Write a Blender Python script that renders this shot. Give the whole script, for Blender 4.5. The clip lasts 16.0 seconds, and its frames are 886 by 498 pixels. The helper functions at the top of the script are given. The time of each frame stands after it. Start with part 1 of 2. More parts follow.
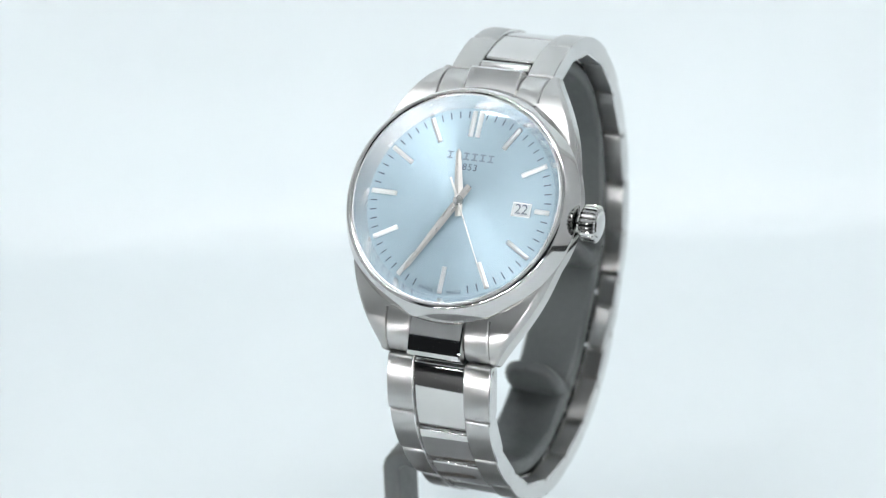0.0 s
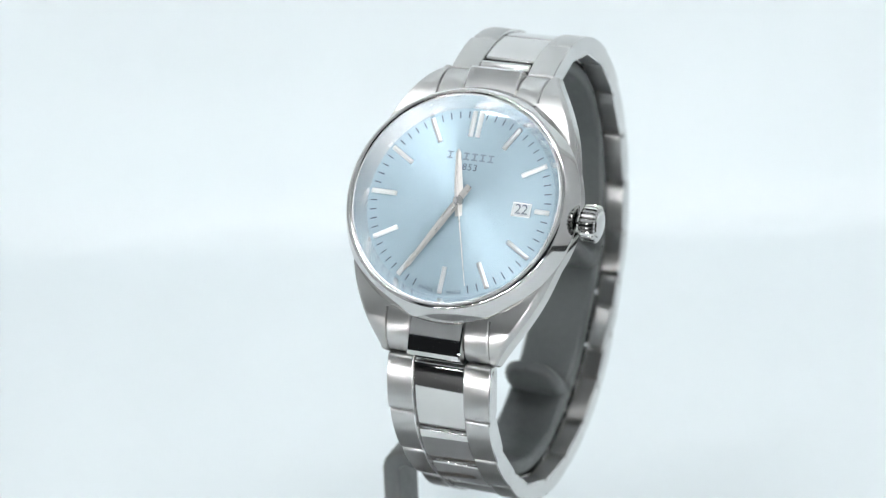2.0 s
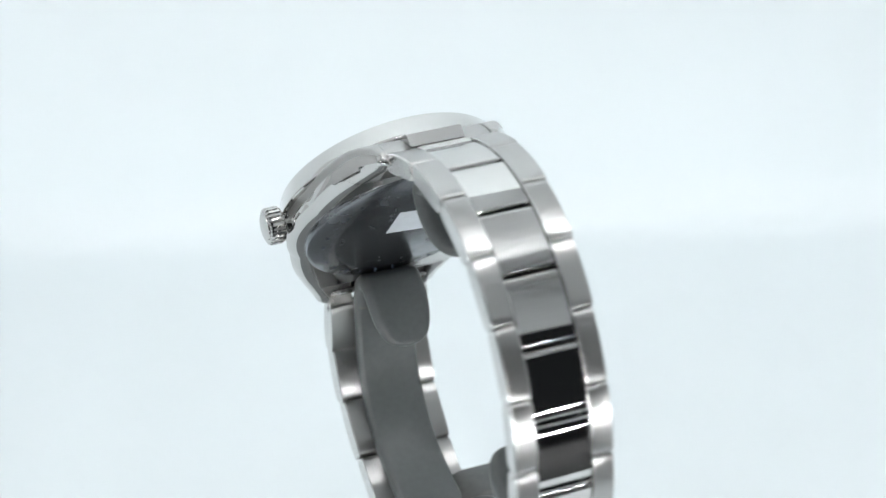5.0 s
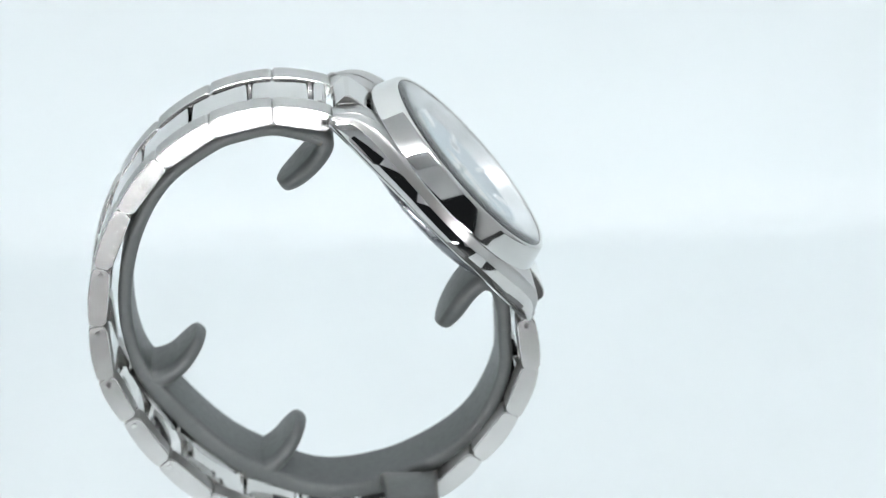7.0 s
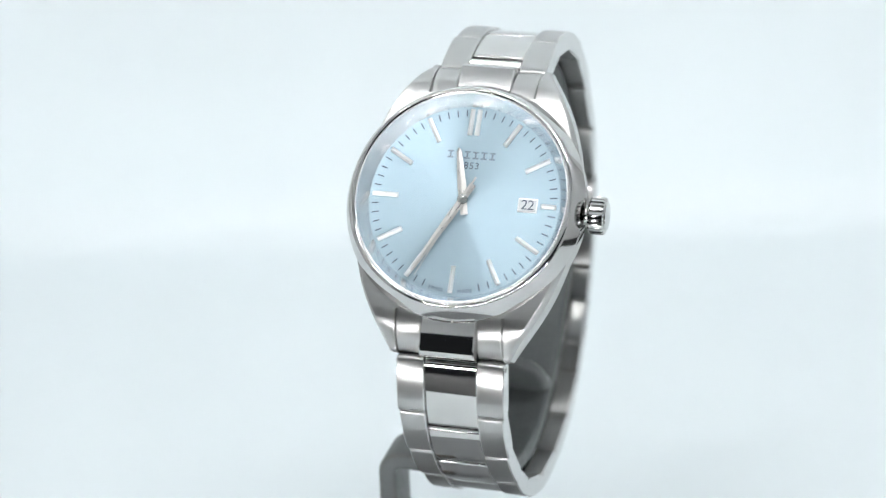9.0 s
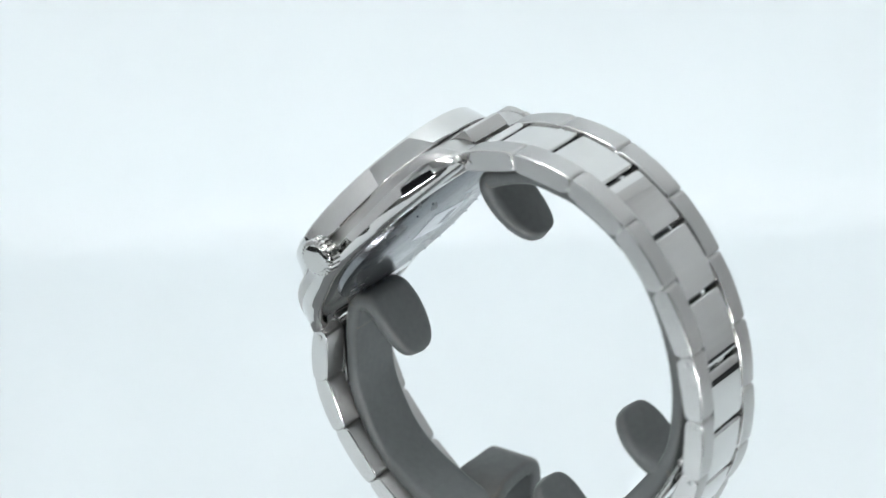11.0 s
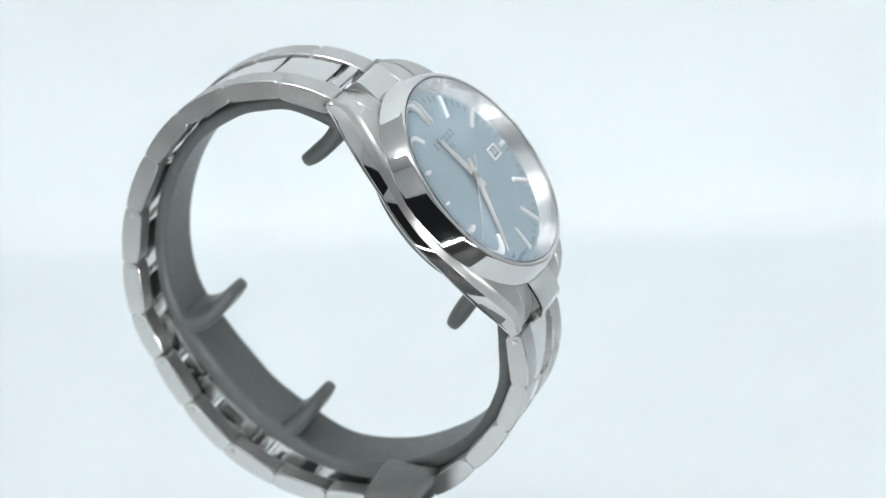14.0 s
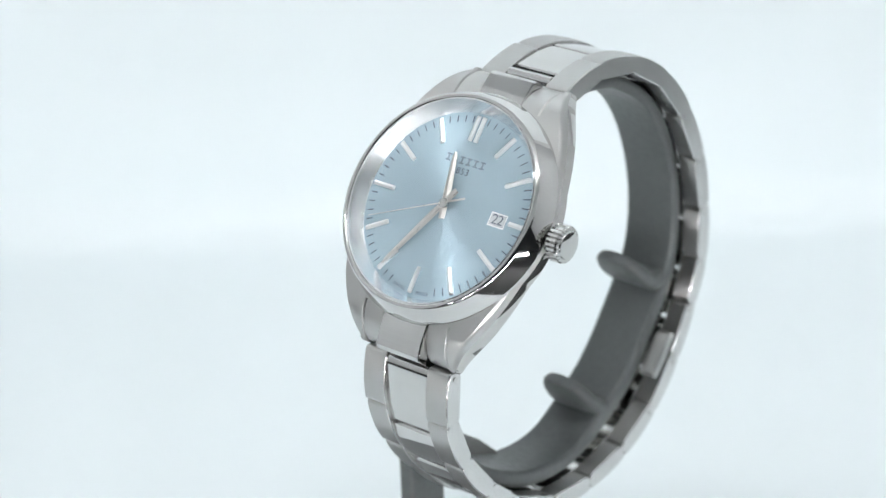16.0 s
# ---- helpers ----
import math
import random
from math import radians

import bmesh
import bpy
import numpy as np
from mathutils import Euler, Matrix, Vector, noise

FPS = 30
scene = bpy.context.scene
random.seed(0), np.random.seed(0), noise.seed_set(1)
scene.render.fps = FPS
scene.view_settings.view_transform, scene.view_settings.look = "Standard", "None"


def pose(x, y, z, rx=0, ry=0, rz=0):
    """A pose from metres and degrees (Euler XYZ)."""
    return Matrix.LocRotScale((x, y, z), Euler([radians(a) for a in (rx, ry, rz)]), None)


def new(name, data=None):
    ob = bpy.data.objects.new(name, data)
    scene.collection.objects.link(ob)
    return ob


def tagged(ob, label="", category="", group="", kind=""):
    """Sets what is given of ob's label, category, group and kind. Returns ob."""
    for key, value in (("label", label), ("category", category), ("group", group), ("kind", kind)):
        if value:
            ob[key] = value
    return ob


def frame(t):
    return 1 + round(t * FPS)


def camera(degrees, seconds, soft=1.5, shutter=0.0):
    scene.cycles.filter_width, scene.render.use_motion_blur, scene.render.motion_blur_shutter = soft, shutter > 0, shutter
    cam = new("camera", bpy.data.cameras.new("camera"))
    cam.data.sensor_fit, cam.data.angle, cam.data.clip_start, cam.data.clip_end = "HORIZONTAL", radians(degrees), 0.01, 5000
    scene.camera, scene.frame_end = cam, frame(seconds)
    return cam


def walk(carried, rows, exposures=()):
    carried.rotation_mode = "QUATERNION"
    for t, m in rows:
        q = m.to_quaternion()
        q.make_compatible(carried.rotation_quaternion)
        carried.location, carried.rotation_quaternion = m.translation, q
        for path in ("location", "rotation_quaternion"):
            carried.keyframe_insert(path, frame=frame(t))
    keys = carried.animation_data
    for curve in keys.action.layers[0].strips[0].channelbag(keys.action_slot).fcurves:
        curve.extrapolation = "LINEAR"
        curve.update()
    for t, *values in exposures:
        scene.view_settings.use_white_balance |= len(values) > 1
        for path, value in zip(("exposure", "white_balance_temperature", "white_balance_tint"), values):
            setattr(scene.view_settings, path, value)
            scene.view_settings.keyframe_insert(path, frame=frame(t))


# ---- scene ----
# Lengths of the watch are written in millimetres and scaled by MM.
MM = 0.001
DIAL = (0.00597, -0.00417, 0.105)   # dial centre on the turning support
BETA = 39.645                       # the dial leans back by this much from upright

# ---- camera ----
cam = camera(20.50, 16.0, soft=1.25, shutter=0.35)
cam.data.dof.use_dof, cam.data.dof.focus_distance, cam.data.dof.aperture_fstop = True, 0.398, 17.5
EYE = pose(-0.00016, -0.37127, DIAL[2] + 0.16244, 64.931, 0, -0.152) @ pose(0, 0, 0, 0, 0, -2.232)
walk(cam, [(0, EYE), (16.0, EYE)], exposures=[(0, 0.0, 6500, 10), (16.0, 0.0, 6500, 10)])

# ---- light ----
world = bpy.data.worlds.new("world")
scene.world = world
world.use_nodes = True
world.node_tree.nodes["Background"].inputs[0].default_value = (0.8, 0.9, 1.0, 1)
world.node_tree.nodes["Background"].inputs[1].default_value = 0.018


# all light comes from the glowing diode strips of the photo box, built below
# ---- materials ----
def material(name):
    m = bpy.data.materials.new(name)
    m.use_nodes = True
    nt = m.node_tree
    return m, nt, nt.nodes["Principled BSDF"]


def node(nt, kind, **values):
    n = nt.nodes.new(kind)
    for k, v in values.items():
        n.inputs[k].default_value = v
    return n


def grain(nt, scale, detail=4.0, stretch=(1, 1, 1)):
    """Noise in object space, stretched along an axis for brushing."""
    co = nt.nodes.new("ShaderNodeTexCoord")
    mp = node(nt, "ShaderNodeMapping", Scale=stretch)
    nz = node(nt, "ShaderNodeTexNoise", Scale=scale, Detail=detail)
    nt.links.new(co.outputs["Object"], mp.inputs["Vector"])
    nt.links.new(mp.outputs[0], nz.inputs["Vector"])
    return nz


def remap(nt, src, lo, hi):
    r = nt.nodes.new("ShaderNodeMapRange")
    r.inputs["To Min"].default_value, r.inputs["To Max"].default_value = lo, hi
    r.inputs["From Min"].default_value, r.inputs["From Max"].default_value = 0.3, 0.7
    nt.links.new(src, r.inputs["Value"])
    return r.outputs[0]


def tint(nt, fac, a, b):
    mix = nt.nodes.new("ShaderNodeMix")
    mix.data_type = "RGBA"
    mix.inputs[6].default_value, mix.inputs[7].default_value = (*a, 1), (*b, 1)
    nt.links.new(fac, mix.inputs[0])
    return mix.outputs[2]


def bumped(nt, bsdf, src, strength, distance):
    b = node(nt, "ShaderNodeBump", Strength=strength, Distance=distance)
    nt.links.new(src, b.inputs["Height"])
    nt.links.new(b.outputs[0], bsdf.inputs["Normal"])


def steel(name, color, lo, hi, stretch=(1, 1, 1), scale=900.0, bump=0.0, aniso=0.0):
    m, nt, b = material(name)
    b.inputs["Metallic"].default_value = 1.0
    nz = grain(nt, scale, 4.0, stretch)
    nt.links.new(remap(nt, nz.outputs[0], lo, hi), b.inputs["Roughness"])
    big = grain(nt, 120.0, 3.0)
    nt.links.new(tint(nt, remap(nt, big.outputs[0], 0, 1), color, tuple(c * 0.94 for c in color)), b.inputs["Base Color"])
    if bump:
        bumped(nt, b, nz.outputs[0], bump, 0.00002)
    if aniso:
        tan = nt.nodes.new("ShaderNodeTangent")
        tan.direction_type, tan.axis = "RADIAL", "Y"
        nt.links.new(tan.outputs[0], b.inputs["Tangent"])
        b.inputs["Anisotropic"].default_value = aniso
    return m


POLISHED = steel("polished_steel", (0.62, 0.613, 0.60), 0.03, 0.07, scale=700.0)
LINK_POLISH = steel("polished_link_steel", (0.64, 0.633, 0.62), 0.02, 0.045, scale=700.0)
SIDE_STEEL = steel("link_side_steel", (0.68, 0.675, 0.665), 0.22, 0.26, scale=700.0)
BEZEL_STEEL = steel("bezel_steel", (0.64, 0.633, 0.62), 0.04, 0.07, scale=700.0)
BRUSHED = steel("brushed_steel", (0.50, 0.497, 0.488), 0.27, 0.35, stretch=(8, 0.1, 8), scale=2600.0, bump=0.03, aniso=0.85)
BRUSHED_ROUND = steel("satin_steel", (0.52, 0.516, 0.507), 0.3, 0.38, stretch=(8, 0.1, 8), scale=2600.0, bump=0.03, aniso=0.6)
BACK_STEEL = steel("caseback_steel", (0.22, 0.23, 0.245), 0.16, 0.3, scale=300.0, bump=0.1)
HAND_STEEL = steel("hand_steel", (0.72, 0.69, 0.655), 0.26, 0.34, stretch=(6, 0.5, 6), scale=900.0)


MARKER_STEEL = steel("marker_steel", (0.9, 0.9, 0.89), 0.28, 0.36, scale=900.0)
FLANGE = steel("flange_steel", (0.84, 0.85, 0.86), 0.23, 0.26, scale=700.0)


def dial_material():
    m, nt, b = material("sunburst_blue")
    b.inputs["Metallic"].default_value = 0.62
    b.inputs["Roughness"].default_value = 0.42
    b.inputs["Anisotropic"].default_value = 0.85
    tan = nt.nodes.new("ShaderNodeTangent")
    tan.direction_type, tan.axis = "RADIAL", "Z"
    nt.links.new(tan.outputs[0], b.inputs["Tangent"])
    nz = grain(nt, 350.0, 2.0)
    nt.links.new(tint(nt, remap(nt, nz.outputs[0], 0, 1), (0.308, 0.405, 0.464), (0.316, 0.413, 0.472)), b.inputs["Base Color"])
    return m


DIAL_BLUE = dial_material()


def plain(name, color, rough, metal=0.0, var=0.9, scale=400.0, bump=0.0, dist=0.00005):
    m, nt, b = material(name)
    b.inputs["Metallic"].default_value = metal
    nz = grain(nt, scale)
    nt.links.new(tint(nt, remap(nt, nz.outputs[0], 0, 1), color, tuple(c * var for c in color)), b.inputs["Base Color"])
    nt.links.new(remap(nt, nz.outputs[0], rough * 0.9, min(1, rough * 1.1)), b.inputs["Roughness"])
    if bump:
        bumped(nt, b, nz.outputs[0], bump, dist)
    return m


GREY_INK = plain("grey_ink", (0.14, 0.18, 0.22), 0.5)
INK = plain("navy_ink", (0.035, 0.05, 0.08), 0.5)
WHITE_PRINT = plain("date_white", (0.47, 0.49, 0.50), 0.6)


def soft_plastic():
    """Matte grey moulded plastic, the warm sheen of its outer edges painted in tan."""
    m = plain("grey_soft_plastic", (0.088, 0.096, 0.096), 0.42, 0, 0.88, 900.0, 0.12, 0.00003)
    nt = m.node_tree
    b = nt.nodes["Principled BSDF"]
    # edge sheen put into the base colour, by convexity
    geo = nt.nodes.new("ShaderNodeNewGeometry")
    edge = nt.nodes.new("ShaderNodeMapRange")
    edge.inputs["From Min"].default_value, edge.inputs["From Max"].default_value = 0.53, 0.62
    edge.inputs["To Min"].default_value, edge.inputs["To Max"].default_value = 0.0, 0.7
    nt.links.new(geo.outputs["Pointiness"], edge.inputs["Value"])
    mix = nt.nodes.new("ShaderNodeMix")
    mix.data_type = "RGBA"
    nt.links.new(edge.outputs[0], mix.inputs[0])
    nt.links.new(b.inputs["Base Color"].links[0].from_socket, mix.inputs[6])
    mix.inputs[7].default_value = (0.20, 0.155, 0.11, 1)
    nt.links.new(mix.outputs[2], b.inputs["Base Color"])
    return m


RUBBER = soft_plastic()
STICKER = plain("sticker_silver", (0.62, 0.66, 0.70), 0.45)
PAPER = plain("white_sweep", (0.82, 0.868, 0.885), 0.85, 0, 0.975, 14.0)
FABRIC = plain("pale_fabric", (0.62, 0.63, 0.635), 0.9, 0, 0.96, 60.0)
GREY_PLATE = plain("grey_plate", (0.23, 0.24, 0.245), 0.6, 0, 0.95, 60.0)
DARK = plain("dark_room", (0.012, 0.012, 0.013), 0.8, 0, 0.8, 5.0)


def glass_material():
    m, nt, b = material("sapphire_glass")
    b.inputs["Base Color"].default_value = (1, 1, 1, 1)
    b.inputs["Transmission Weight"].default_value = 1.0
    b.inputs["Roughness"].default_value = 0.0
    b.inputs["IOR"].default_value = 1.36
    return m


GLASS = glass_material()


def glow(name, color, strength):
    m, nt, b = material(name)
    b.inputs["Base Color"].default_value = (*color, 1)
    b.inputs["Emission Color"].default_value = (*color, 1)
    b.inputs["Emission Strength"].default_value = strength
    return m


LED = glow("led_glow", (0.97, 0.99, 1.0), 362.0)
LED_LOW = glow("led_glow_low", (0.97, 0.99, 1.0), 182.0)


# ---- mesh helpers ----
def finish(bm, name, mat, sharp=35):
    bmesh.ops.recalc_face_normals(bm, faces=bm.faces[:])
    me = bpy.data.meshes.new(name)
    bm.to_mesh(me)
    bm.free()
    for m in mat if isinstance(mat, (list, tuple)) else [mat]:
        me.materials.append(m)
    me.polygons.foreach_set("use_smooth", [True] * len(me.polygons))
    me.set_sharp_from_angle(angle=radians(sharp))
    return me


def place_part(name, me, parent, m=None, label=""):
    ob = new(name, me)
    ob.parent = parent
    if m is not None:
        ob.matrix_basis = m
    if label:
        ob["label"] = label
    return ob


def part(name, bm, mat, parent, label="", m=None, sharp=35):
    return place_part(name, finish(bm, name, mat, sharp), parent, m, label)


def loft(bm, rings, close=True, caps=True, mat=0):
    """Skin of rings of equal length; ring after ring."""
    vs = [[bm.verts.new(p) for p in ring] for ring in rings]
    n = len(rings[0])
    for a, b in zip(vs, vs[1:]):
        for i in range(n if close else n - 1):
            f = bm.faces.new((a[i], a[(i + 1) % n], b[(i + 1) % n], b[i]))
            f.material_index = mat
    if caps:
        bm.faces.new(vs[0][::-1])
        bm.faces.new(vs[-1])
    return vs


def lathe(profile, seg=128, closed=True):
    """Turn a profile of (radius, z) in mm round z."""
    bm = bmesh.new()
    cols = []
    for k in range(seg):
        a = 2 * math.pi * k / seg
        cols.append([(r * MM * math.cos(a), r * MM * math.sin(a), z * MM) for r, z in profile])
    vs = [[bm.verts.new(p) for p in c] for c in cols]
    n = len(profile)
    for k in range(seg):
        a, b = vs[k], vs[(k + 1) % seg]
        for i in range(n if closed else n - 1):
            j = (i + 1) % n
            if profile[i][0] == 0 and profile[j][0] == 0:
                continue
            bm.faces.new((a[i], b[i], b[j], a[j]))
    bmesh.ops.remove_doubles(bm, verts=bm.verts[:], dist=1e-7)
    return bm


def block(sx, sy, sz, bevel=0.0, seg=2, center=(0, 0, 0)):
    """A bevelled block in mm about a centre."""
    bm = bmesh.new()
    bmesh.ops.create_cube(bm, size=1.0)
    for v in bm.verts:
        v.co = Vector(((v.co.x * sx + center[0]) * MM, (v.co.y * sy + center[1]) * MM, (v.co.z * sz + center[2]) * MM))
    if bevel:
        bmesh.ops.bevel(bm, geom=bm.edges[:], offset=bevel * MM, segments=seg, affect="EDGES", profile=0.5)
    return bm


def prism(outline, z0, z1, bevel=0.0):
    """A plate with the outline (x, y in mm) from z0 to z1, its top edge chamfered."""
    bm = bmesh.new()
    cx = sum(p[0] for p in outline) / len(outline)
    cy = sum(p[1] for p in outline) / len(outline)

    def ring(z, inset):
        pts = []
        for x, y in outline:
            d = math.hypot(x - cx, y - cy) or 1
            k = max(0.0, 1 - inset / d)
            pts.append(((cx + (x - cx) * k) * MM, (cy + (y - cy) * k) * MM, z * MM))
        return pts
    rings = [ring(z0, 0), ring(z1 - bevel, 0)] + ([ring(z1, bevel)] if bevel else [])
    loft(bm, rings)
    return bm


# ---- structure: the white photo box on a dark table ----
def sheet(name, rings, mat, label, category):
    bm = bmesh.new()
    loft(bm, rings, close=False, caps=False)
    me = finish(bm, name, mat, 60)
    ob = tagged(new(name, me), label, category, "", "structure")
    ob.matrix_basis = pose(0, 0, 0, 0, 0, -1.3)
    return ob


def sweep_profile(front):
    """The sheet's line in (y, z): flat, then the bend, then the wall."""
    pts = [(front, 0.0), (-0.1, 0.0), (0.0, 0.0), (0.12, 0.0)]
    r = 0.014
    for k in range(0, 17):
        a = radians(90 * k / 16)
        pts.append((0.2 + r * math.sin(a), r - r * math.cos(a)))
    return pts


sheet("backdrop", [[(x, y, z) for y, z in sweep_profile(-0.13) + [(0.214, 0.30), (0.214, 0.60)]] for x in (-0.30, -0.15, 0.0, 0.15, 0.30)], PAPER,
      "seamless white sweep paper curving up behind the watch", "backdrop")

def slab(name, x0, x1, y0, y1, z0, z1, mat, label, category):
    bm = bmesh.new()
    bmesh.ops.create_cube(bm, size=1.0)
    for v in bm.verts:
        v.co = Vector(((x0 + x1) / 2 + v.co.x * (x1 - x0), (y0 + y1) / 2 + v.co.y * (y1 - y0), (z0 + z1) / 2 + v.co.z * (z1 - z0)))
    return tagged(new(name, finish(bm, name, mat)), label, category, "", "structure")


slab("wall_west", -0.412, -0.402, -0.33, 0.244, -0.01, 0.60, FABRIC, "pale grey fabric side of the photo box", "wall")
slab("wall_east", 0.402, 0.412, -0.33, 0.244, -0.01, 0.60, FABRIC, "pale grey fabric side of the photo box", "wall")
slab("wall_north", -0.40, 0.40, 0.234, 0.244, -0.01, 0.60, FABRIC, "pale grey fabric back of the photo box", "wall")
slab("wall_south", -0.40, 0.40, -0.33, -0.32, 0.30, 0.60, FABRIC, "pale grey front flap above the box opening", "wall")
slab("ceiling", -0.412, 0.412, -0.33, 0.244, 0.60, 0.61, FABRIC, "pale grey fabric roof of the photo box", "ceiling")
slab("floor", -0.7, 0.7, -0.75, 0.5, -0.03, -0.012, DARK, "dark table top under the photo box", "table")


def led_strip(y, z, tilt, lit):
    root = tagged(new("led_strip"), "white board strip of small glowing light diodes", "lamp", "light strips of the box")
    root.matrix_basis = pose(0, y, z, tilt, 0, 0)
    part("board", block(560, 14, 3, 0.5), FABRIC, root)
    bead = finish(block(7, 7, 1.6, 0.4, 1), "diode", lit)
    for k in range(36):
        place_part("diode", bead, root, pose((-271 + 15.5 * k) * MM, 0, -2.3 * MM))
    return root


led_strip(-0.305, 0.042, 95, LED_LOW)
led_strip(-0.17, 0.585, 78, LED)


def turntable_disc():
    bm = lathe([(0, 0.2), (48.5, 0.2), (50, 0.8), (50, 3.4), (49.2, 4.0), (20, 4.0), (0, 4.0)], 96)
    me = finish(bm, "turntable", GREY_PLATE)
    return tagged(new("turntable", me), "low grey round turntable under the stand", "turntable", "", "structure")


turntable_disc()

# ---- the watch ----
HEAD = pose(*DIAL) @ pose(0, 0, 0, 90 - BETA, 0, 0)
watch = tagged(new("wristwatch"), "polished steel wristwatch with light blue dial on a grey stand", "watch")


def case_half_width(y):
    """Half width of the middle case at a distance y from the 3-9 axis, in mm."""
    a = abs(y)
    if a <= 8.07:
        return math.sqrt(400 - a * a)
    k = (a - 8.07) / (24.2 - 8.07)
    return 18.3 + (10.9 - 18.3) * k + 1.1 * math.sin(math.pi * k)


def case_top(y):
    a = max(0.0, abs(y) - 12.0) / 12.2
    return -1.1 - 1.3 * a * a - 2.8 * a ** 6


def case_bottom(y):
    a = abs(y) / 24.2
    return -6.2 - 1.9 * a ** 2


def case_section(y, x_in=None):
    """Outline of the case across x at y; with x_in, of one lug from x_in outwards."""
    w, zt, zb = case_half_width(y), case_top(y), case_bottom(y)
    h = zt - zb
    e = 0.62 + 0.14 * (y / 24.2) ** 2
    right = [(w - 3.0, zb), (w - 1.6, zb + 0.07 * h), (w - 0.65, zb + 0.19 * h), (w - 0.08, zb + 0.36 * h), (w - 0.5, zb + e * h), (w - 0.6, zb + (e + 0.03) * h),
             (w - 0.62, zb + 0.88 * h), (w - 0.8, zb + 0.95 * h), (w - 1.1, zt)]
    if x_in is None:
        pts = right + [(-x, z) for x, z in right[::-1]]
    else:
        pts = right + [(x_in + 0.15, zt), (x_in, zt - 0.3), (x_in, zb + 0.2), (x_in + 0.2, zb)]
    return [(x * MM, y * MM, z * MM) for x, z in pts]


def middle_case():
    bm = bmesh.new()
    ys = [-18.6 + 37.2 * k / 60 for k in range(61)]
    loft(bm, [case_section(y) for y in ys])
    bm.faces.index_update()
    return brushed_faces(bm, 18, (0, 1, 2, 3, 13, 14, 15, 16, 17))


def brushed_faces(bm, n, polished):
    """Brushed above, polished on the listed strips of a section of n points."""
    bm.faces.ensure_lookup_table()
    for f in bm.faces:
        f.material_index = 0 if f.index % n in polished and len(f.verts) == 4 else 1
    return bm


def lug(sx, sy):
    bm = bmesh.new()
    rings = []
    for k in range(15):
        y = 17.5 + 6.7 * k / 14
        rings.append([(p[0] * sx, p[1] * sy, p[2]) for p in case_section(y, 9.0)])
    last = case_section(24.2, 9.0)
    cx = sum(p[0] for p in last) / len(last) - 0.3 * MM
    cz = sum(p[2] for p in last) / len(last)
    for dy, k in ((0.25, 0.93), (0.45, 0.82), (0.58, 0.66), (0.64, 0.45)):
        rings.append([((cx + (p[0] - cx) * k) * sx, (24.2 + dy) * MM * sy, cz + (p[2] - cz) * k) for p in last])
    loft(bm, rings)
    bm.faces.index_update()
    return brushed_faces(bm, 13, (0, 1, 2, 3))


part("case", middle_case(), [POLISHED, BRUSHED_ROUND], watch, "polished steel case with brushed lugs", HEAD, 40)
for sx in (1, -1):
    for sy in (1, -1):
        part("lug", lug(sx, sy), [POLISHED, BRUSHED_ROUND], watch, "", HEAD, 40)
part("bezel", lathe([(17.4, -1.45), (19.7, -1.45), (20.0, -1.35), (20.12, -1.15), (20.1, -0.95), (20.02, -0.8), (18.86, 2.3), (18.66, 2.56), (18.44, 2.72),
                     (18.2, 2.8), (18.0, 2.78), (17.85, 2.66), (17.8, 2.2), (17.4, 2.1)], 192), BEZEL_STEEL, watch, "polished steel bezel", HEAD, 35)
part("flange", lathe([(17.8, 2.5), (17.5, 2.5), (15.95, 0.02), (15.95, -0.4), (17.8, -0.4)], 192), FLANGE, watch, "bright metal inner ring", HEAD, 30)
part("dial", lathe([(0, 0), (4, 0), (10, 0), (16.5, 0), (16.5, -0.4), (0, -0.4)], 96), DIAL_BLUE, watch, "light blue sunburst dial", HEAD)
crystal = part("crystal", lathe([(0, 3.06), (6, 3.05), (12, 3.01), (15.6, 2.96), (16.6, 2.87), (17.2, 2.76), (17.6, 2.66), (17.78, 2.58), (17.78, 2.54), (16.8, 2.54), (8, 2.62), (0, 2.65)], 128),
               GLASS, watch, "clear sapphire crystal", HEAD, 40)
crystal.visible_shadow = False


def on_dial(angle, r, z=0.0):
    """A place on the dial: degrees clockwise from twelve and mm from the centre; y points outwards."""
    return HEAD @ pose(0, 0, 0, 0, 0, -angle) @ pose(0, r * MM, z * MM)


def baton(length, width):
    bm = bmesh.new()
    rings = []
    w, l = width / 2, length / 2
    for y, k in ((-l, 0.55), (-l + 0.18, 1.0), (l - 0.18, 1.0), (l, 0.55)):
        rings.append([(x * MM, y * MM, z * MM) for x, z in ((-w, 0.0), (-w, 0.28 * k), (-w * 0.12, 0.5 * k), (w * 0.12, 0.5 * k), (w, 0.28 * k), (w, 0.0))])
    loft(bm, rings)
    return bm


LONG = finish(baton(4.4, 0.76), "hour_marker", MARKER_STEEL, 25)
SHORT = finish(baton(2.4, 0.76), "hour_marker", MARKER_STEEL, 25)
for hour in range(1, 12):
    if hour == 3:
        place_part("hour_marker", SHORT, watch, on_dial(90, 14.2))
    else:
        place_part("hour_marker", LONG, watch, on_dial(30 * hour, 13.3))
for dx in (-0.6, 0.6):
    place_part("hour_marker", LONG, watch, HEAD @ pose(dx * MM, 13.3 * MM, 0))
TICK = finish(block(0.2, 1.15, 0.03), "minute_mark", INK)
for k in range(60):
    if k % 5 and k not in (28, 29, 31, 32):
        place_part("minute_mark", TICK, watch, on_dial(6 * k, 14.9, 0.012))


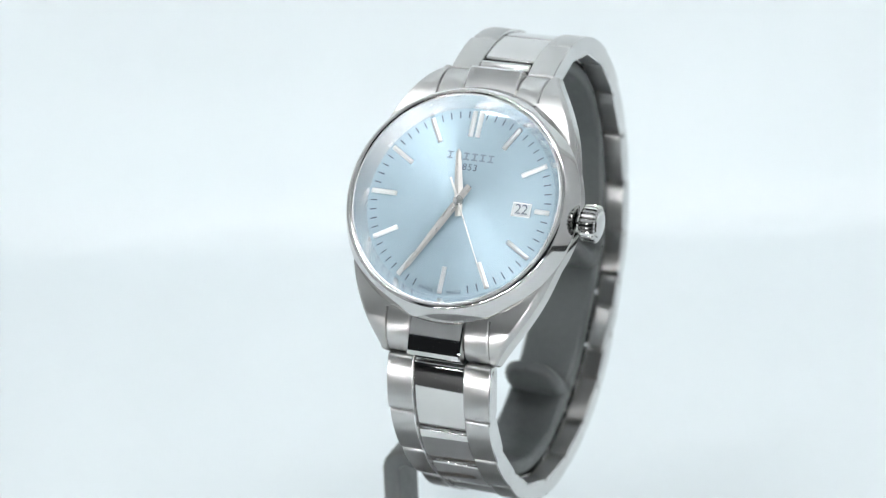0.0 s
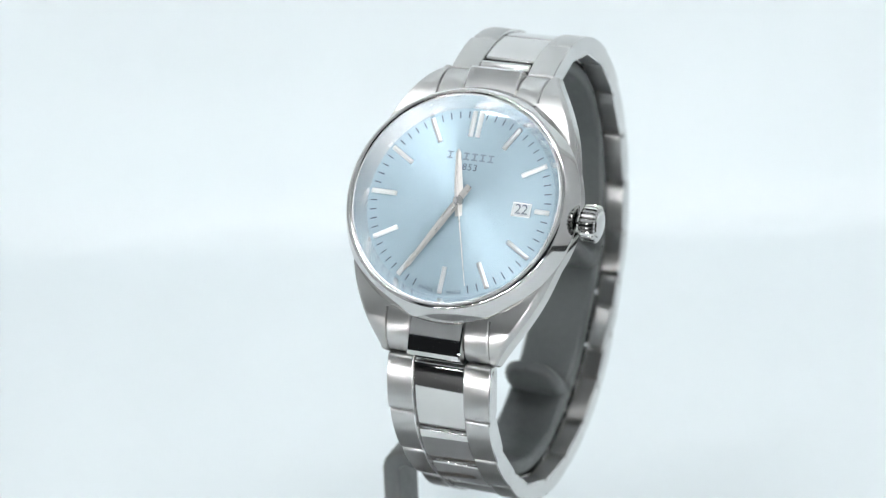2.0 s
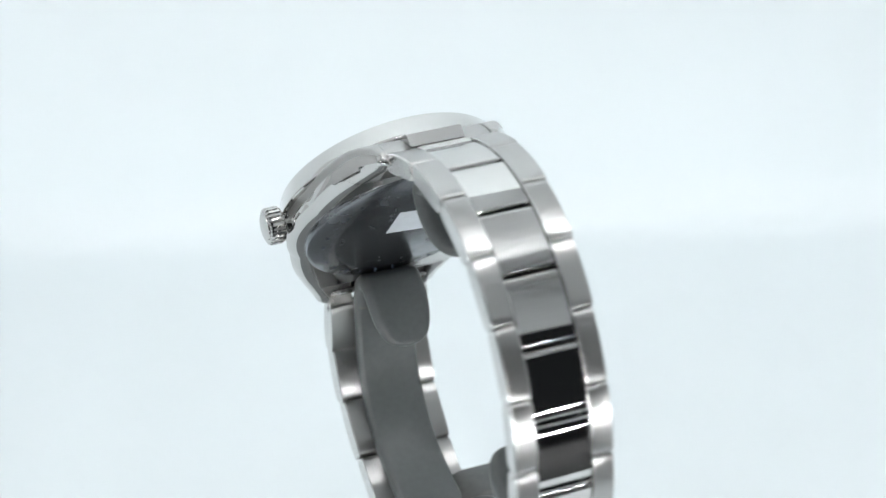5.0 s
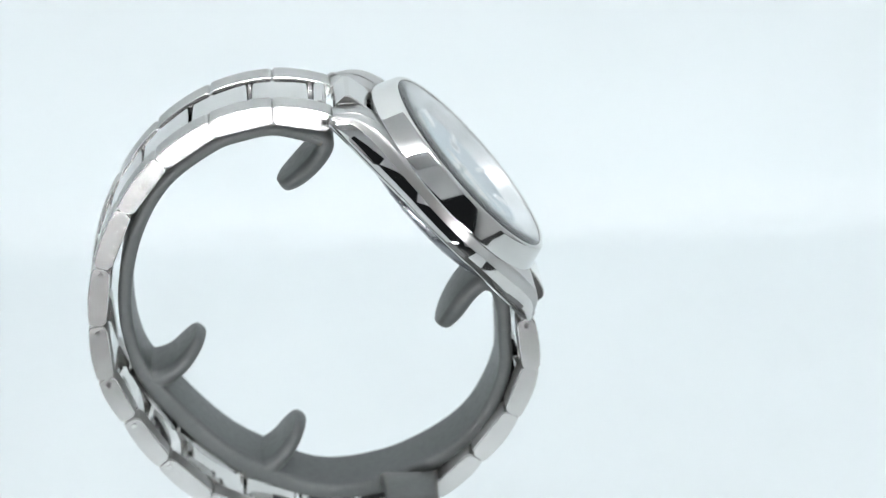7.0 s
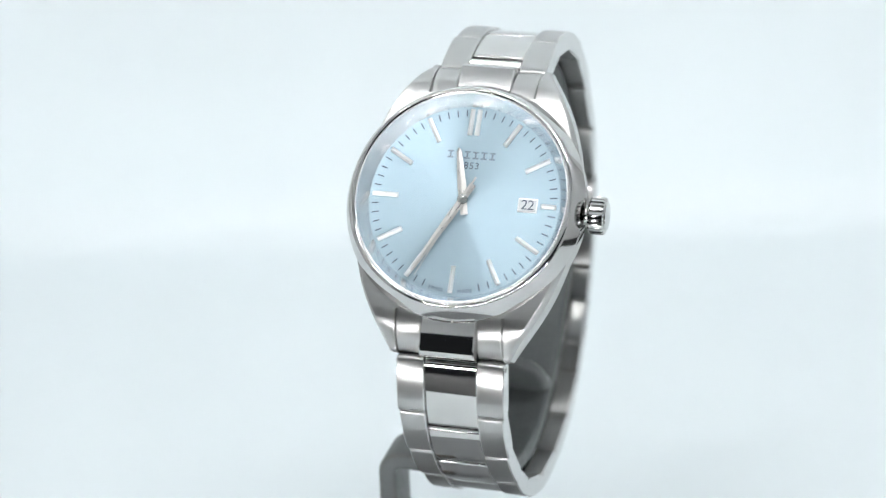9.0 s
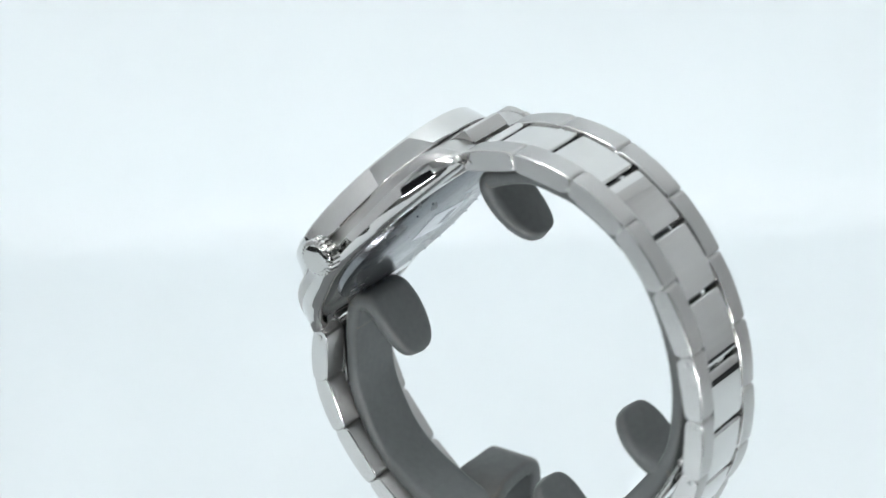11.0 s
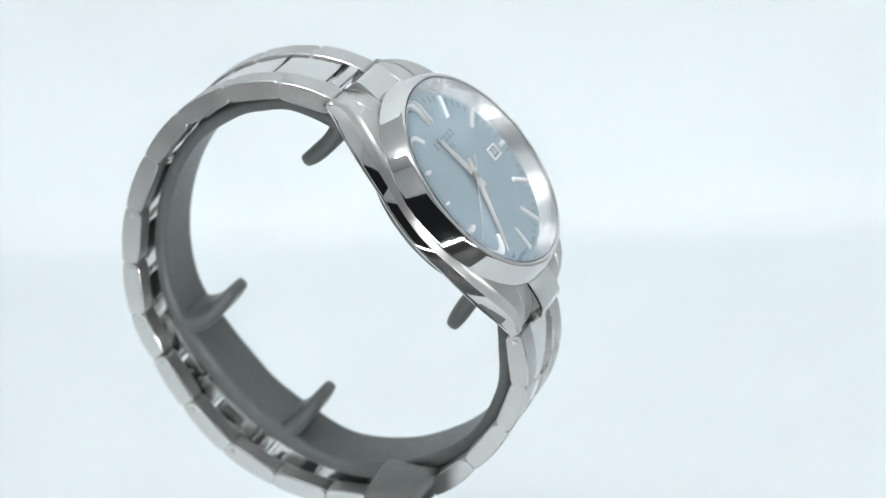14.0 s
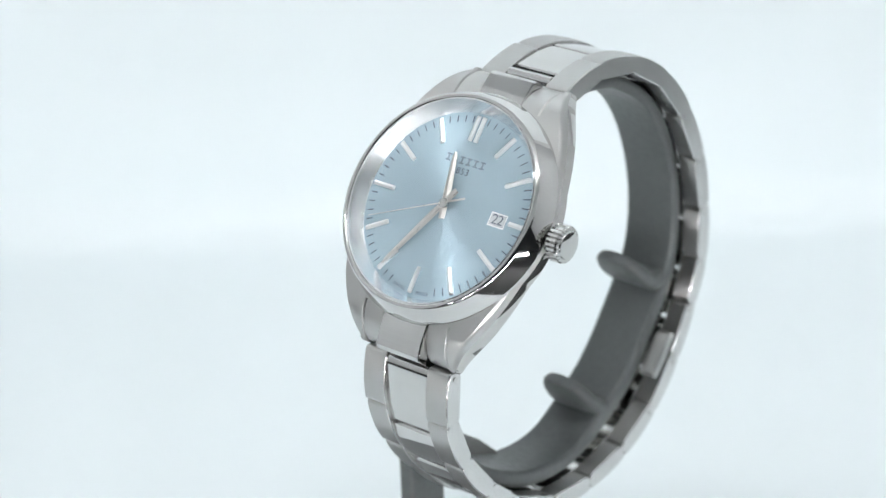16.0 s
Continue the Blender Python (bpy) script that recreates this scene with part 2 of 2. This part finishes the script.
def letters(name, text, size, mat, parent, m, label="", spacing=1.0):
    cu = bpy.data.curves.new(name, "FONT")
    cu.body, cu.size, cu.align_x, cu.align_y, cu.extrude, cu.space_character = text, size * MM, "CENTER", "CENTER", 0.012 * MM, spacing
    tmp = bpy.data.objects.new(name, cu)
    scene.collection.objects.link(tmp)
    me = bpy.data.meshes.new_from_object(tmp.evaluated_get(bpy.context.evaluated_depsgraph_get()))
    bpy.data.objects.remove(tmp)
    me.materials.clear()
    me.materials.append(mat)
    return place_part(name, me, parent, m, label)


# the brand word as plain bars, then the year and the origin line
for k in range(6):
    x = -3.35 + 1.42 * k
    for dy in (-0.52, 0.52):
        part("brand_bar", block(1.0 if k != 1 else 0.3, 0.26, 0.03), GREY_INK, watch, "", HEAD @ pose(x * MM, (7.75 + dy) * MM, 0.015 * MM))
    part("brand_bar", block(0.3, 0.8, 0.03), GREY_INK, watch, "", HEAD @ pose(x * MM, 7.75 * MM, 0.015 * MM))
letters("year", "1853", 1.6, INK, watch, HEAD @ pose(0, 5.9 * MM, 0.02 * MM), "dark printed year", 1.15)
letters("origin_line", "SWISS", 0.78, INK, watch, on_dial(189.5, 15.2, 0.02) @ pose(0, 0, 0, 0, 0, 180), "", 1.25)
letters("origin_line", "MADE", 0.78, INK, watch, on_dial(171.0, 15.2, 0.02) @ pose(0, 0, 0, 0, 0, 180), "", 1.25)

# date window
DATE = HEAD @ pose(10.75 * MM, 0, 0)
date = part("date_window", block(2.9, 1.95, 0.05, 0, 1, (0, 0, 0.03)), WHITE_PRINT, watch, "white date disc under a bevelled frame", DATE)


def date_frame():
    bm = bmesh.new()
    rings = []
    for w, h, z in ((1.62, 1.2, 0.0), (1.6, 1.18, 0.13), (1.5, 1.06, 0.13), (1.42, 0.96, 0.05)):
        rings.append([(x * MM, y * MM, z * MM) for x, y in ((-w, -h), (w, -h), (w, h), (-w, h))])
    loft(bm, rings, True, False)
    return bm


part("frame", date_frame(), MARKER_STEEL, date, "bevelled steel frame", None, 20)
letters("date_number", "22", 2.35, INK, date, pose(0, 0, 0.075 * MM), "printed date", 0.95)


# hands
def ridge_hand(name, widths, z0, z1, label):
    """A hand with a ridge along its middle; widths: (y, half width) from tail to tip."""
    bm = bmesh.new()
    rings = [[(x * MM, y * MM, z * MM) for x, z in ((-w, z0), (-w, z0 + 0.06), (-w * 0.1, z1), (w * 0.1, z1), (w, z0 + 0.06), (w, z0))] for y, w in widths]
    loft(bm, rings)
    return part(name, bm, HAND_STEEL, watch, label, None, 15)


hour_hand = ridge_hand("hour_hand", [(-2.6, 0.6), (0, 0.66), (2.2, 0.74), (8.2, 0.46), (8.9, 0.12)], 0.5, 0.74, "silver hour hand")
minute_hand = ridge_hand("minute_hand", [(-3.0, 0.55), (0, 0.58), (3.0, 0.66), (13.4, 0.36), (14.4, 0.1)], 0.76, 0.97, "silver minute hand")
second_hand = ridge_hand("second_hand", [(-4.2, 0.17), (-2.0, 0.17), (0, 0.13), (14.6, 0.05)], 0.99, 1.09, "thin silver second hand")
part("cap", lathe([(0, 1.12), (0.5, 1.1), (0.85, 1.0), (0.85, 0.5), (0, 0.5)], 32), POLISHED, second_hand)

# crown
def crown_mesh():
    bm = bmesh.new()
    n = 96
    rings = []
    for r0, z, flute in ((0.0, 0, 0), (2.6, 0, 0), (2.95, 0.25, 1), (3.1, 0.5, 1), (3.1, 2.3, 1), (2.95, 2.6, 1), (2.5, 2.75, 0), (2.3, 2.75, 0), (2.2, 2.95, 0), (1.2, 3.05, 0), (0.02, 3.07, 0)):
        ring = []
        for k in range(n):
            a = 2 * math.pi * k / n
            r = r0 - (0.28 if flute and k % 4 in (0,) else 0.0)
            ring.append((r * MM * math.cos(a), r * MM * math.sin(a), z * MM))
        rings.append(ring)
    loft(bm, rings)
    return bm


CROWN = HEAD @ pose(20.6 * MM, 0, -2.6 * MM, 0, 90, 0)
part("crown", crown_mesh(), POLISHED, watch, "fluted steel crown", CROWN, 25)
part("crown_tube", lathe([(0, -1.5), (1.7, -1.5), (1.7, 0.1), (0, 0.1)], 32), POLISHED, watch, "", CROWN)

# case back with its sticker and engraved ring
back = part("caseback", lathe([(0, -8.2), (12.6, -8.2), (13.2, -8.05), (16.6, -7.5), (17.3, -7.1), (17.5, -6.4), (17.5, -5.9), (0, -5.9)], 128), BACK_STEEL, watch,
            "grey steel case back under clear film", HEAD, 25)
part("sticker", prism([(-4.5, -3.4), (4.5, -3.4), (4.5, 3.4), (-4.5, 3.4)], 0, 0.08), STICKER, back, "small silver label", pose(-0.8 * MM, 2.9 * MM, -8.3 * MM, 0, 0, 8))
for k in range(5):
    part("printed_line", block(2.6, 0.35, 0.02), INK, back, "", pose(-3.4 * MM, (1.1 + 0.8 * k) * MM, -8.32 * MM, 0, 0, 8))
for k in range(26):
    a = 20 + k * 12.5
    if 0 == k % 7:
        continue
    part("engraving", block(0.28, 1.1, 0.03), INK, back, "", pose(0, 0, 0, 0, 0, -a) @ pose(0, 14.6 * MM, -7.86 * MM, -10, 0, 0))

# ---- bracelet: places in the (y, z) plane of the loop, mm from the dial centre's height ----
JOINTS = [(16.1, 15.1), (25.9, 17.2), (36.4, 15.2), (45.6, 9.4), (52.6, 0.7), (57.3, -9.7), (59.0, -20.6), (58.5, -31.0), (55.0, -39.3), (49.8, -48.3),
          (42.5, -56.4), (33.2, -61.5), (22.8, -63.6), (11.8, -63.0), (1.4, -58.2), (-6.2, -51.4), (-12.8, -42.9), (-16.4, -33.5), (-15.5, -23.6)]
MIDX = DIAL[0]


def link_mesh(length, width, thick, sag, name, mat, edge=0.25, rnd=1.0):
    """One link: length along y, its outer face at z = 0 bowed by sag, thickness below."""
    l = length / 2
    prof = []
    for k in range(9):
        u = -1 + 2 * k / 8
        prof.append((u * (l - rnd), -sag * u * u))
    end = prof[-1][1]
    prof += [(l - 0.6 * rnd, end - 0.12 * rnd), (l - 0.25 * rnd, end - 0.34 * rnd), (l - 0.05 * rnd, end - 0.62 * rnd), (l, end - 0.95 * rnd), (l, -thick * 0.6), (l - 0.2, -thick + 0.7), (l - 0.6, -thick + 0.22), (l - 1.2, -thick)]
    prof += [(-y, z) for y, z in prof[:8:-1]]
    cz = -thick / 2
    bm = bmesh.new()
    rings = []
    for x, k in ((-width / 2, edge), (-width / 2 + edge, 0), (width / 2 - edge, 0), (width / 2, edge)):
        rings.append([(x * MM, y * (1 - k / l) * MM, (cz + (z - cz) * (1 - k / (thick / 2))) * MM) for y, z in prof])
    loft(bm, rings)
    if isinstance(mat, list):
        bm.normal_update()
        for f in bm.faces:
            if abs(f.normal.x) > 0.6:
                f.material_index = 1
    return finish(bm, name, mat, 28)


def frame_between(a, b, x=0.0, lift=0.0):
    """Pose at the middle between two places of the loop: y along it, z outwards."""
    dy, dz = b[0] - a[0], b[1] - a[1]
    d = math.hypot(dy, dz)
    ty, tz = dy / d, dz / d
    # outwards is to the left of the way along the loop
    ny, nz = -tz, ty
    m = Matrix(((1, 0, 0, 0), (0, ty, ny, 0), (0, tz, nz, 0), (0, 0, 0, 1)))
    m = Matrix(((-1, 0, 0, 0), (0, ty, ny, 0), (0, tz, nz, 0), (0, 0, 0, 1))) if m.determinant() < 0 else m
    cy, cz = (a[0] + b[0]) / 2 + ny * lift, (a[1] + b[1]) / 2 + nz * lift
    m.translation = (MIDX + x * MM, cy * MM, DIAL[2] + cz * MM)
    return m, d


def along(points, s):
    """Place at the arc length s on a polyline."""
    for a, b in zip(points, points[1:]):
        d = math.hypot(b[0] - a[0], b[1] - a[1])
        if s <= d:
            return (a[0] + (b[0] - a[0]) * s / d, a[1] + (b[1] - a[1]) * s / d)
        s -= d
    return points[-1]


meshes = {}
bracelet = part("bracelet", block(0.6, 0.6, 8.0), POLISHED, watch, "three-row steel bracelet, brushed sides and polished middle", frame_between(JOINTS[11], JOINTS[12], 0, -2.0)[0] @ pose(0, 0, 0, 0, 90, 0))
inv = bracelet.matrix_basis.inverted()
PIN = finish(lathe([(0, 0.06), (0.42, 0.06), (0.5, 0.0), (0.5, -0.3), (0, -0.3)], 20), "pin", POLISHED)
total = 0.0
stops = [0.0]
for i, (a, b) in enumerate(zip(JOINTS, JOINTS[1:])):
    m, d = frame_between(a, b)
    half = 8.05 + 0.27 * max(0, 4 - min(i, 17 - i))
    bow = 0.42 if i > 12 else 0.36
    key = (round(d, 1), half, bow)
    if key not in meshes:
        meshes[key] = link_mesh(d - 0.2, half - 4.46, 3.5, bow, "outer_link", [BRUSHED, SIDE_STEEL], 0.16, 0.7)
    for side in (-1, 1):
        place_part("outer_link", meshes[key], bracelet, inv @ frame_between(a, b, side * (half + 4.46) / 2, 0.5)[0])
        if 5 <= i <= 10 or i in (0, 17):
            place_part("pin", PIN, bracelet, inv @ frame_between(a, b, side * (half + 0.06), -1.4)[0] @ pose(0, (-d / 2 + 1.4) * MM if i != 17 else (d / 2 - 1.4) * MM, 0, 0, 90 * side, 0))
    total += d
    stops.append(total)
# the middle row is staggered away from the case on both halves, and meets in one longer link at the clasp
seams = [0.7] + [stops[k] + 0.36 * (stops[k + 1] - stops[k]) for k in range(0, 10)] + [stops[k] - 0.37 * (stops[k] - stops[k - 1]) for k in range(11, len(stops) - 1)] + [total - 0.2]
cmeshes = {}
for i, (s0, s1) in enumerate(zip(seams, seams[1:])):
    a, b = along(JOINTS, s0), along(JOINTS, s1)
    d = math.hypot(b[0] - a[0], b[1] - a[1])
    bow = 0.55 if i > 11 else 0.3
    key = (round(d, 1), bow)
    if key not in cmeshes:
        cmeshes[key] = link_mesh(d - 0.75, 8.84, 2.8, bow, "centre_link", LINK_POLISH, 0.12, 0.7 if i > 11 else 0.5)
    place_part("centre_link", cmeshes[key], bracelet, inv @ frame_between(a, b, 0, 0.5)[0])

# the folding clasp's blades and push plates on the inner side of the loop
BLADES = [((54.0, -31.2), (47.2, -43.4)), ((46.6, -44.0), (37.0, -53.0)), ((36.0, -53.6), (24.0, -58.0))]
for a, b in BLADES:
    m, d = frame_between(a, b)
    me = link_mesh(d, 9.6, 1.1, 0.5, "blade", POLISHED)
    place_part("blade", me, bracelet, inv @ m)
m, d = frame_between((47.6, -42.4), (41.6, -49.2), 7.4, 0.2)
place_part("push_plate", link_mesh(d, 3.0, 2.2, 0.1, "push_plate", BRUSHED), bracelet, inv @ m, "steel release plate")


# end pieces between the lugs
def plate_top(y):
    """Height of the polished middle plate of the end piece: nearly flat, then rolling over its end."""
    a = max(0.0, abs(y) - 12.0) / 12.2
    return -1.1 - 0.9 * a * a - 0.33 * a ** 8


def saddle(x0, x1, y0, y1, lift, thick, sign, top=case_top):
    """A curved bar across the lugs' gap that follows the fall of the lugs."""
    bm = bmesh.new()
    rings = []
    n = 14
    for k in range(n + 1):
        y = y0 + (y1 - y0) * k / n
        z = top(y) + lift
        e = 0.35 if k in (0, n) else 0.0
        c = 0.22
        rings.append([(x * MM, sign * y * MM, zz * MM) for x, zz in ((x0 + c, z - e), (x1 - c, z - e), (x1, z - c - e), (x1, z - thick + c), (x1 - c, z - thick), (x0 + c, z - thick),
                                                              (x0, z - thick + c), (x0, z - c - e))])
    loft(bm, rings)
    return bm


def end_piece(sign):
    root = part("end_link", saddle(-4.65, 4.65, 17.6, 24.5 if sign > 0 else 25.5, -0.6 if sign > 0 else -0.25, 2.6, sign, plate_top), POLISHED, watch, "polished end piece between the lugs", HEAD, 25)
    for side in (-1, 1):
        x0, x1 = (4.72, 8.92) if side > 0 else (-8.92, -4.72)
        part("shoulder", saddle(x0, x1, 17.6, 24.5, -0.05, 3.0, sign), BRUSHED_ROUND, root, "", None, 25)
    return root


for sign in (-1, 1):
    part("spring_bar", lathe([(0, -9.2), (0.45, -9.2), (0.45, -7.4), (0.75, -7.2), (0.75, -5.2), (0.6, -5.0), (0.6, 5.0), (0.75, 5.2), (0.75, 7.2), (0.45, 7.4), (0.45, 9.2), (0, 9.2)], 20),
         POLISHED, watch, "", HEAD @ pose(0, sign * 22.4 * MM, -7.0 * MM, 0, 90, 0))
end_piece(1)
end_piece(-1)

# ---- the stand ----
stand = tagged(new("watch_stand"), "matte grey open ring display stand on a flat post", "stand")
RING = [(18.2, 9.0, 2.0), (22.0, 10.6, 2.2), (26.4, 11.6, 2.2), (31, 11.0, 2.3), (36.3, 9.3, 2.3), (44.5, 3.4, 2.3), (50.1, -5.8, 2.3), (52.9, -17.5, 2.3), (52.0, -28.5, 2.3),
        (48.1, -36.2, 3.2), (39.4, -47.0, 3.4), (31.7, -52.7, 3.5), (23.2, -56.7, 2.9), (14.6, -57.1, 3.2), (5.2, -54.4, 3.0), (-4.8, -47.5, 2.5), (-10.3, -37.2, 2.3),
        (-10.9, -27.8, 2.3), (-10.6, -22.5, 2.3), (-9.8, -19.4, 2.2)]


def smooth_path(pts, n=6):
    out = []
    for i in range(len(pts) - 1):
        p0, p1, p2, p3 = pts[max(i - 1, 0)], pts[i], pts[i + 1], pts[min(i + 2, len(pts) - 1)]
        for k in range(n):
            t = k / n
            out.append(tuple(0.5 * (2 * b + (c - a) * t + (2 * a - 5 * b + 4 * c - d) * t * t + (3 * b - a - 3 * c + d) * t ** 3) for a, b, c, d in zip(p0, p1, p2, p3)))
    out.append(pts[-1])
    return out


def strip_mesh(path, width_at, r=0.9):
    """A band that follows a path of (y, z, thickness) in the loop's plane, with rounded edges."""
    bm = bmesh.new()
    rings = []
    for i, (y, z, th) in enumerate(path):
        a, b = path[max(i - 1, 0)], path[min(i + 1, len(path) - 1)]
        ty, tz = b[0] - a[0], b[1] - a[1]
        d = math.hypot(ty, tz)
        ny, nz = -tz / d, ty / d
        w = width_at(i / (len(path) - 1)) / 2
        q = min(r, th / 2 * 0.98, w * 0.9)
        ring = []
        for sx, sn in ((1, 1), (-1, 1), (-1, -1), (1, -1)):
            for k in range(5):
                ang = radians(90 * k / 4)
                if (sx, sn) in ((1, 1), (-1, -1)):
                    ox, on = math.cos(ang), math.sin(ang)
                else:
                    ox, on = math.sin(ang), math.cos(ang)
                x = sx * (w - q + q * ox)
                n = sn * (th / 2 - q + q * on)
                ring.append((MIDX + x * MM, (y + ny * n) * MM, DIAL[2] + (z + nz * n) * MM))
        rings.append(ring)
    loft(bm, rings)
    return bm


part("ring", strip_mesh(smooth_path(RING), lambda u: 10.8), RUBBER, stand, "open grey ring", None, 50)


def lip(pts):
    def width(u):
        if u < 0.5:
            return 10.8
        return 10.8 * max(0.12, (1 - ((u - 0.5) / 0.5) ** 3.2) ** 0.45)
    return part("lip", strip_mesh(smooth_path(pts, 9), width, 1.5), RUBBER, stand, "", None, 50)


lip([(22.0, 10.6, 2.2), (18.8, 9.9, 2.8), (17.8, 8.2, 3.0), (19.2, 5.6, 3.0), (22.4, 2.4, 2.8), (25.6, 0.0, 2.0)])
lip([(-10.7, -24.0, 2.4), (-10.0, -20.0, 3.0), (-7.6, -18.8, 3.2), (-5.0, -20.7, 3.1), (-2.4, -24.4, 3.0), (-0.1, -27.9, 2.0)])
lip([(51.4, -32.4, 2.6), (48.2, -33.0, 3.6), (45.4, -31.6, 3.0), (43.0, -29.2, 2.6), (40.7, -26.4, 1.8)])
lip([(35.2, -52.4, 2.8), (31.6, -52.2, 3.6), (29.0, -50.3, 3.0), (26.8, -47.6, 2.6), (24.7, -44.6, 1.8)])


def post_mesh():
    """The flat arm that leaves the ring sideways and bends down to the table."""
    bm = bmesh.new()
    path = [(-2.0, -56.8), (-5.0, -56.0), (-8.0, -54.8), (-12.0, -54.6), (-15.0, -54.6)]
    for k in range(1, 8):
        a = radians(90 * k / 7)
        path.append((-15.0 - 2.8 * math.sin(a), -57.4 + 2.8 * math.cos(a)))
    path += [(-17.8, -75.0), (-17.8, -100.95)]
    rings = []
    for i, (x, z) in enumerate(path):
        a, b = path[max(i - 1, 0)], path[min(i + 1, len(path) - 1)]
        tx, tz = b[0] - a[0], b[1] - a[1]
        d = math.hypot(tx, tz)
        nx, nz = tz / d, -tx / d
        th, w = (3.2 if i > 2 else (2.4, 3.4, 3.4)[i]), (9.0 if i > 2 else (9.0, 10.5, 9.6)[i])
        q = 0.8
        ring = []
        for sy, sn in ((1, 1), (-1, 1), (-1, -1), (1, -1)):
            for k in range(4):
                ang = radians(90 * k / 3)
                if (sy, sn) in ((1, 1), (-1, -1)):
                    oy, on = math.cos(ang), math.sin(ang)
                else:
                    oy, on = math.sin(ang), math.cos(ang)
                yy = 6.5 + sy * (w / 2 - q + q * oy)
                n = sn * (th / 2 - q + q * on)
                ring.append((MIDX + (x + nx * n) * MM, yy * MM, DIAL[2] + (z + nz * n) * MM))
        rings.append(ring)
    loft(bm, rings)
    return bm


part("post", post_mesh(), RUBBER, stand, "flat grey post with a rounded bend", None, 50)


# ---- things that move ----
def turn(t):
    """Degrees by which the watch and its stand have turned at t seconds: at rest, a short spin-up, then an even turn."""
    rest, rate, start, full = 336.712, 54.9575, 2.38, 2.7728
    if t <= start:
        return rest
    if t < full:
        return rest - rate * (t - start) ** 2 / (2 * (full - start))
    return 10.64 - rate * (t - 8.5)


def motions():
    times = [0.0, 2.2] + [2.3 + k / 15 for k in range(9)] + [3.0 + 0.2 * k for k in range(66)]
    for thing in (watch, stand):
        walk(thing, [(t, pose(0, 0, 0, 0, 0, turn(t))) for t in times])
    seconds = [(t, 25.1 + t) for t in (0, 4, 8, 12, 16)]
    walk(second_hand, [(t, HEAD @ pose(0, 0, 0, 0, 0, -6 * s)) for t, s in seconds])
    walk(minute_hand, [(t, HEAD @ pose(0, 0, 0, 0, 0, -6 * (34.6 + t / 60))) for t in (0, 16)])
    walk(hour_hand, [(t, HEAD @ pose(0, 0, 0, 0, 0, -(347.3 + t / 120))) for t in (0, 16)])


motions()
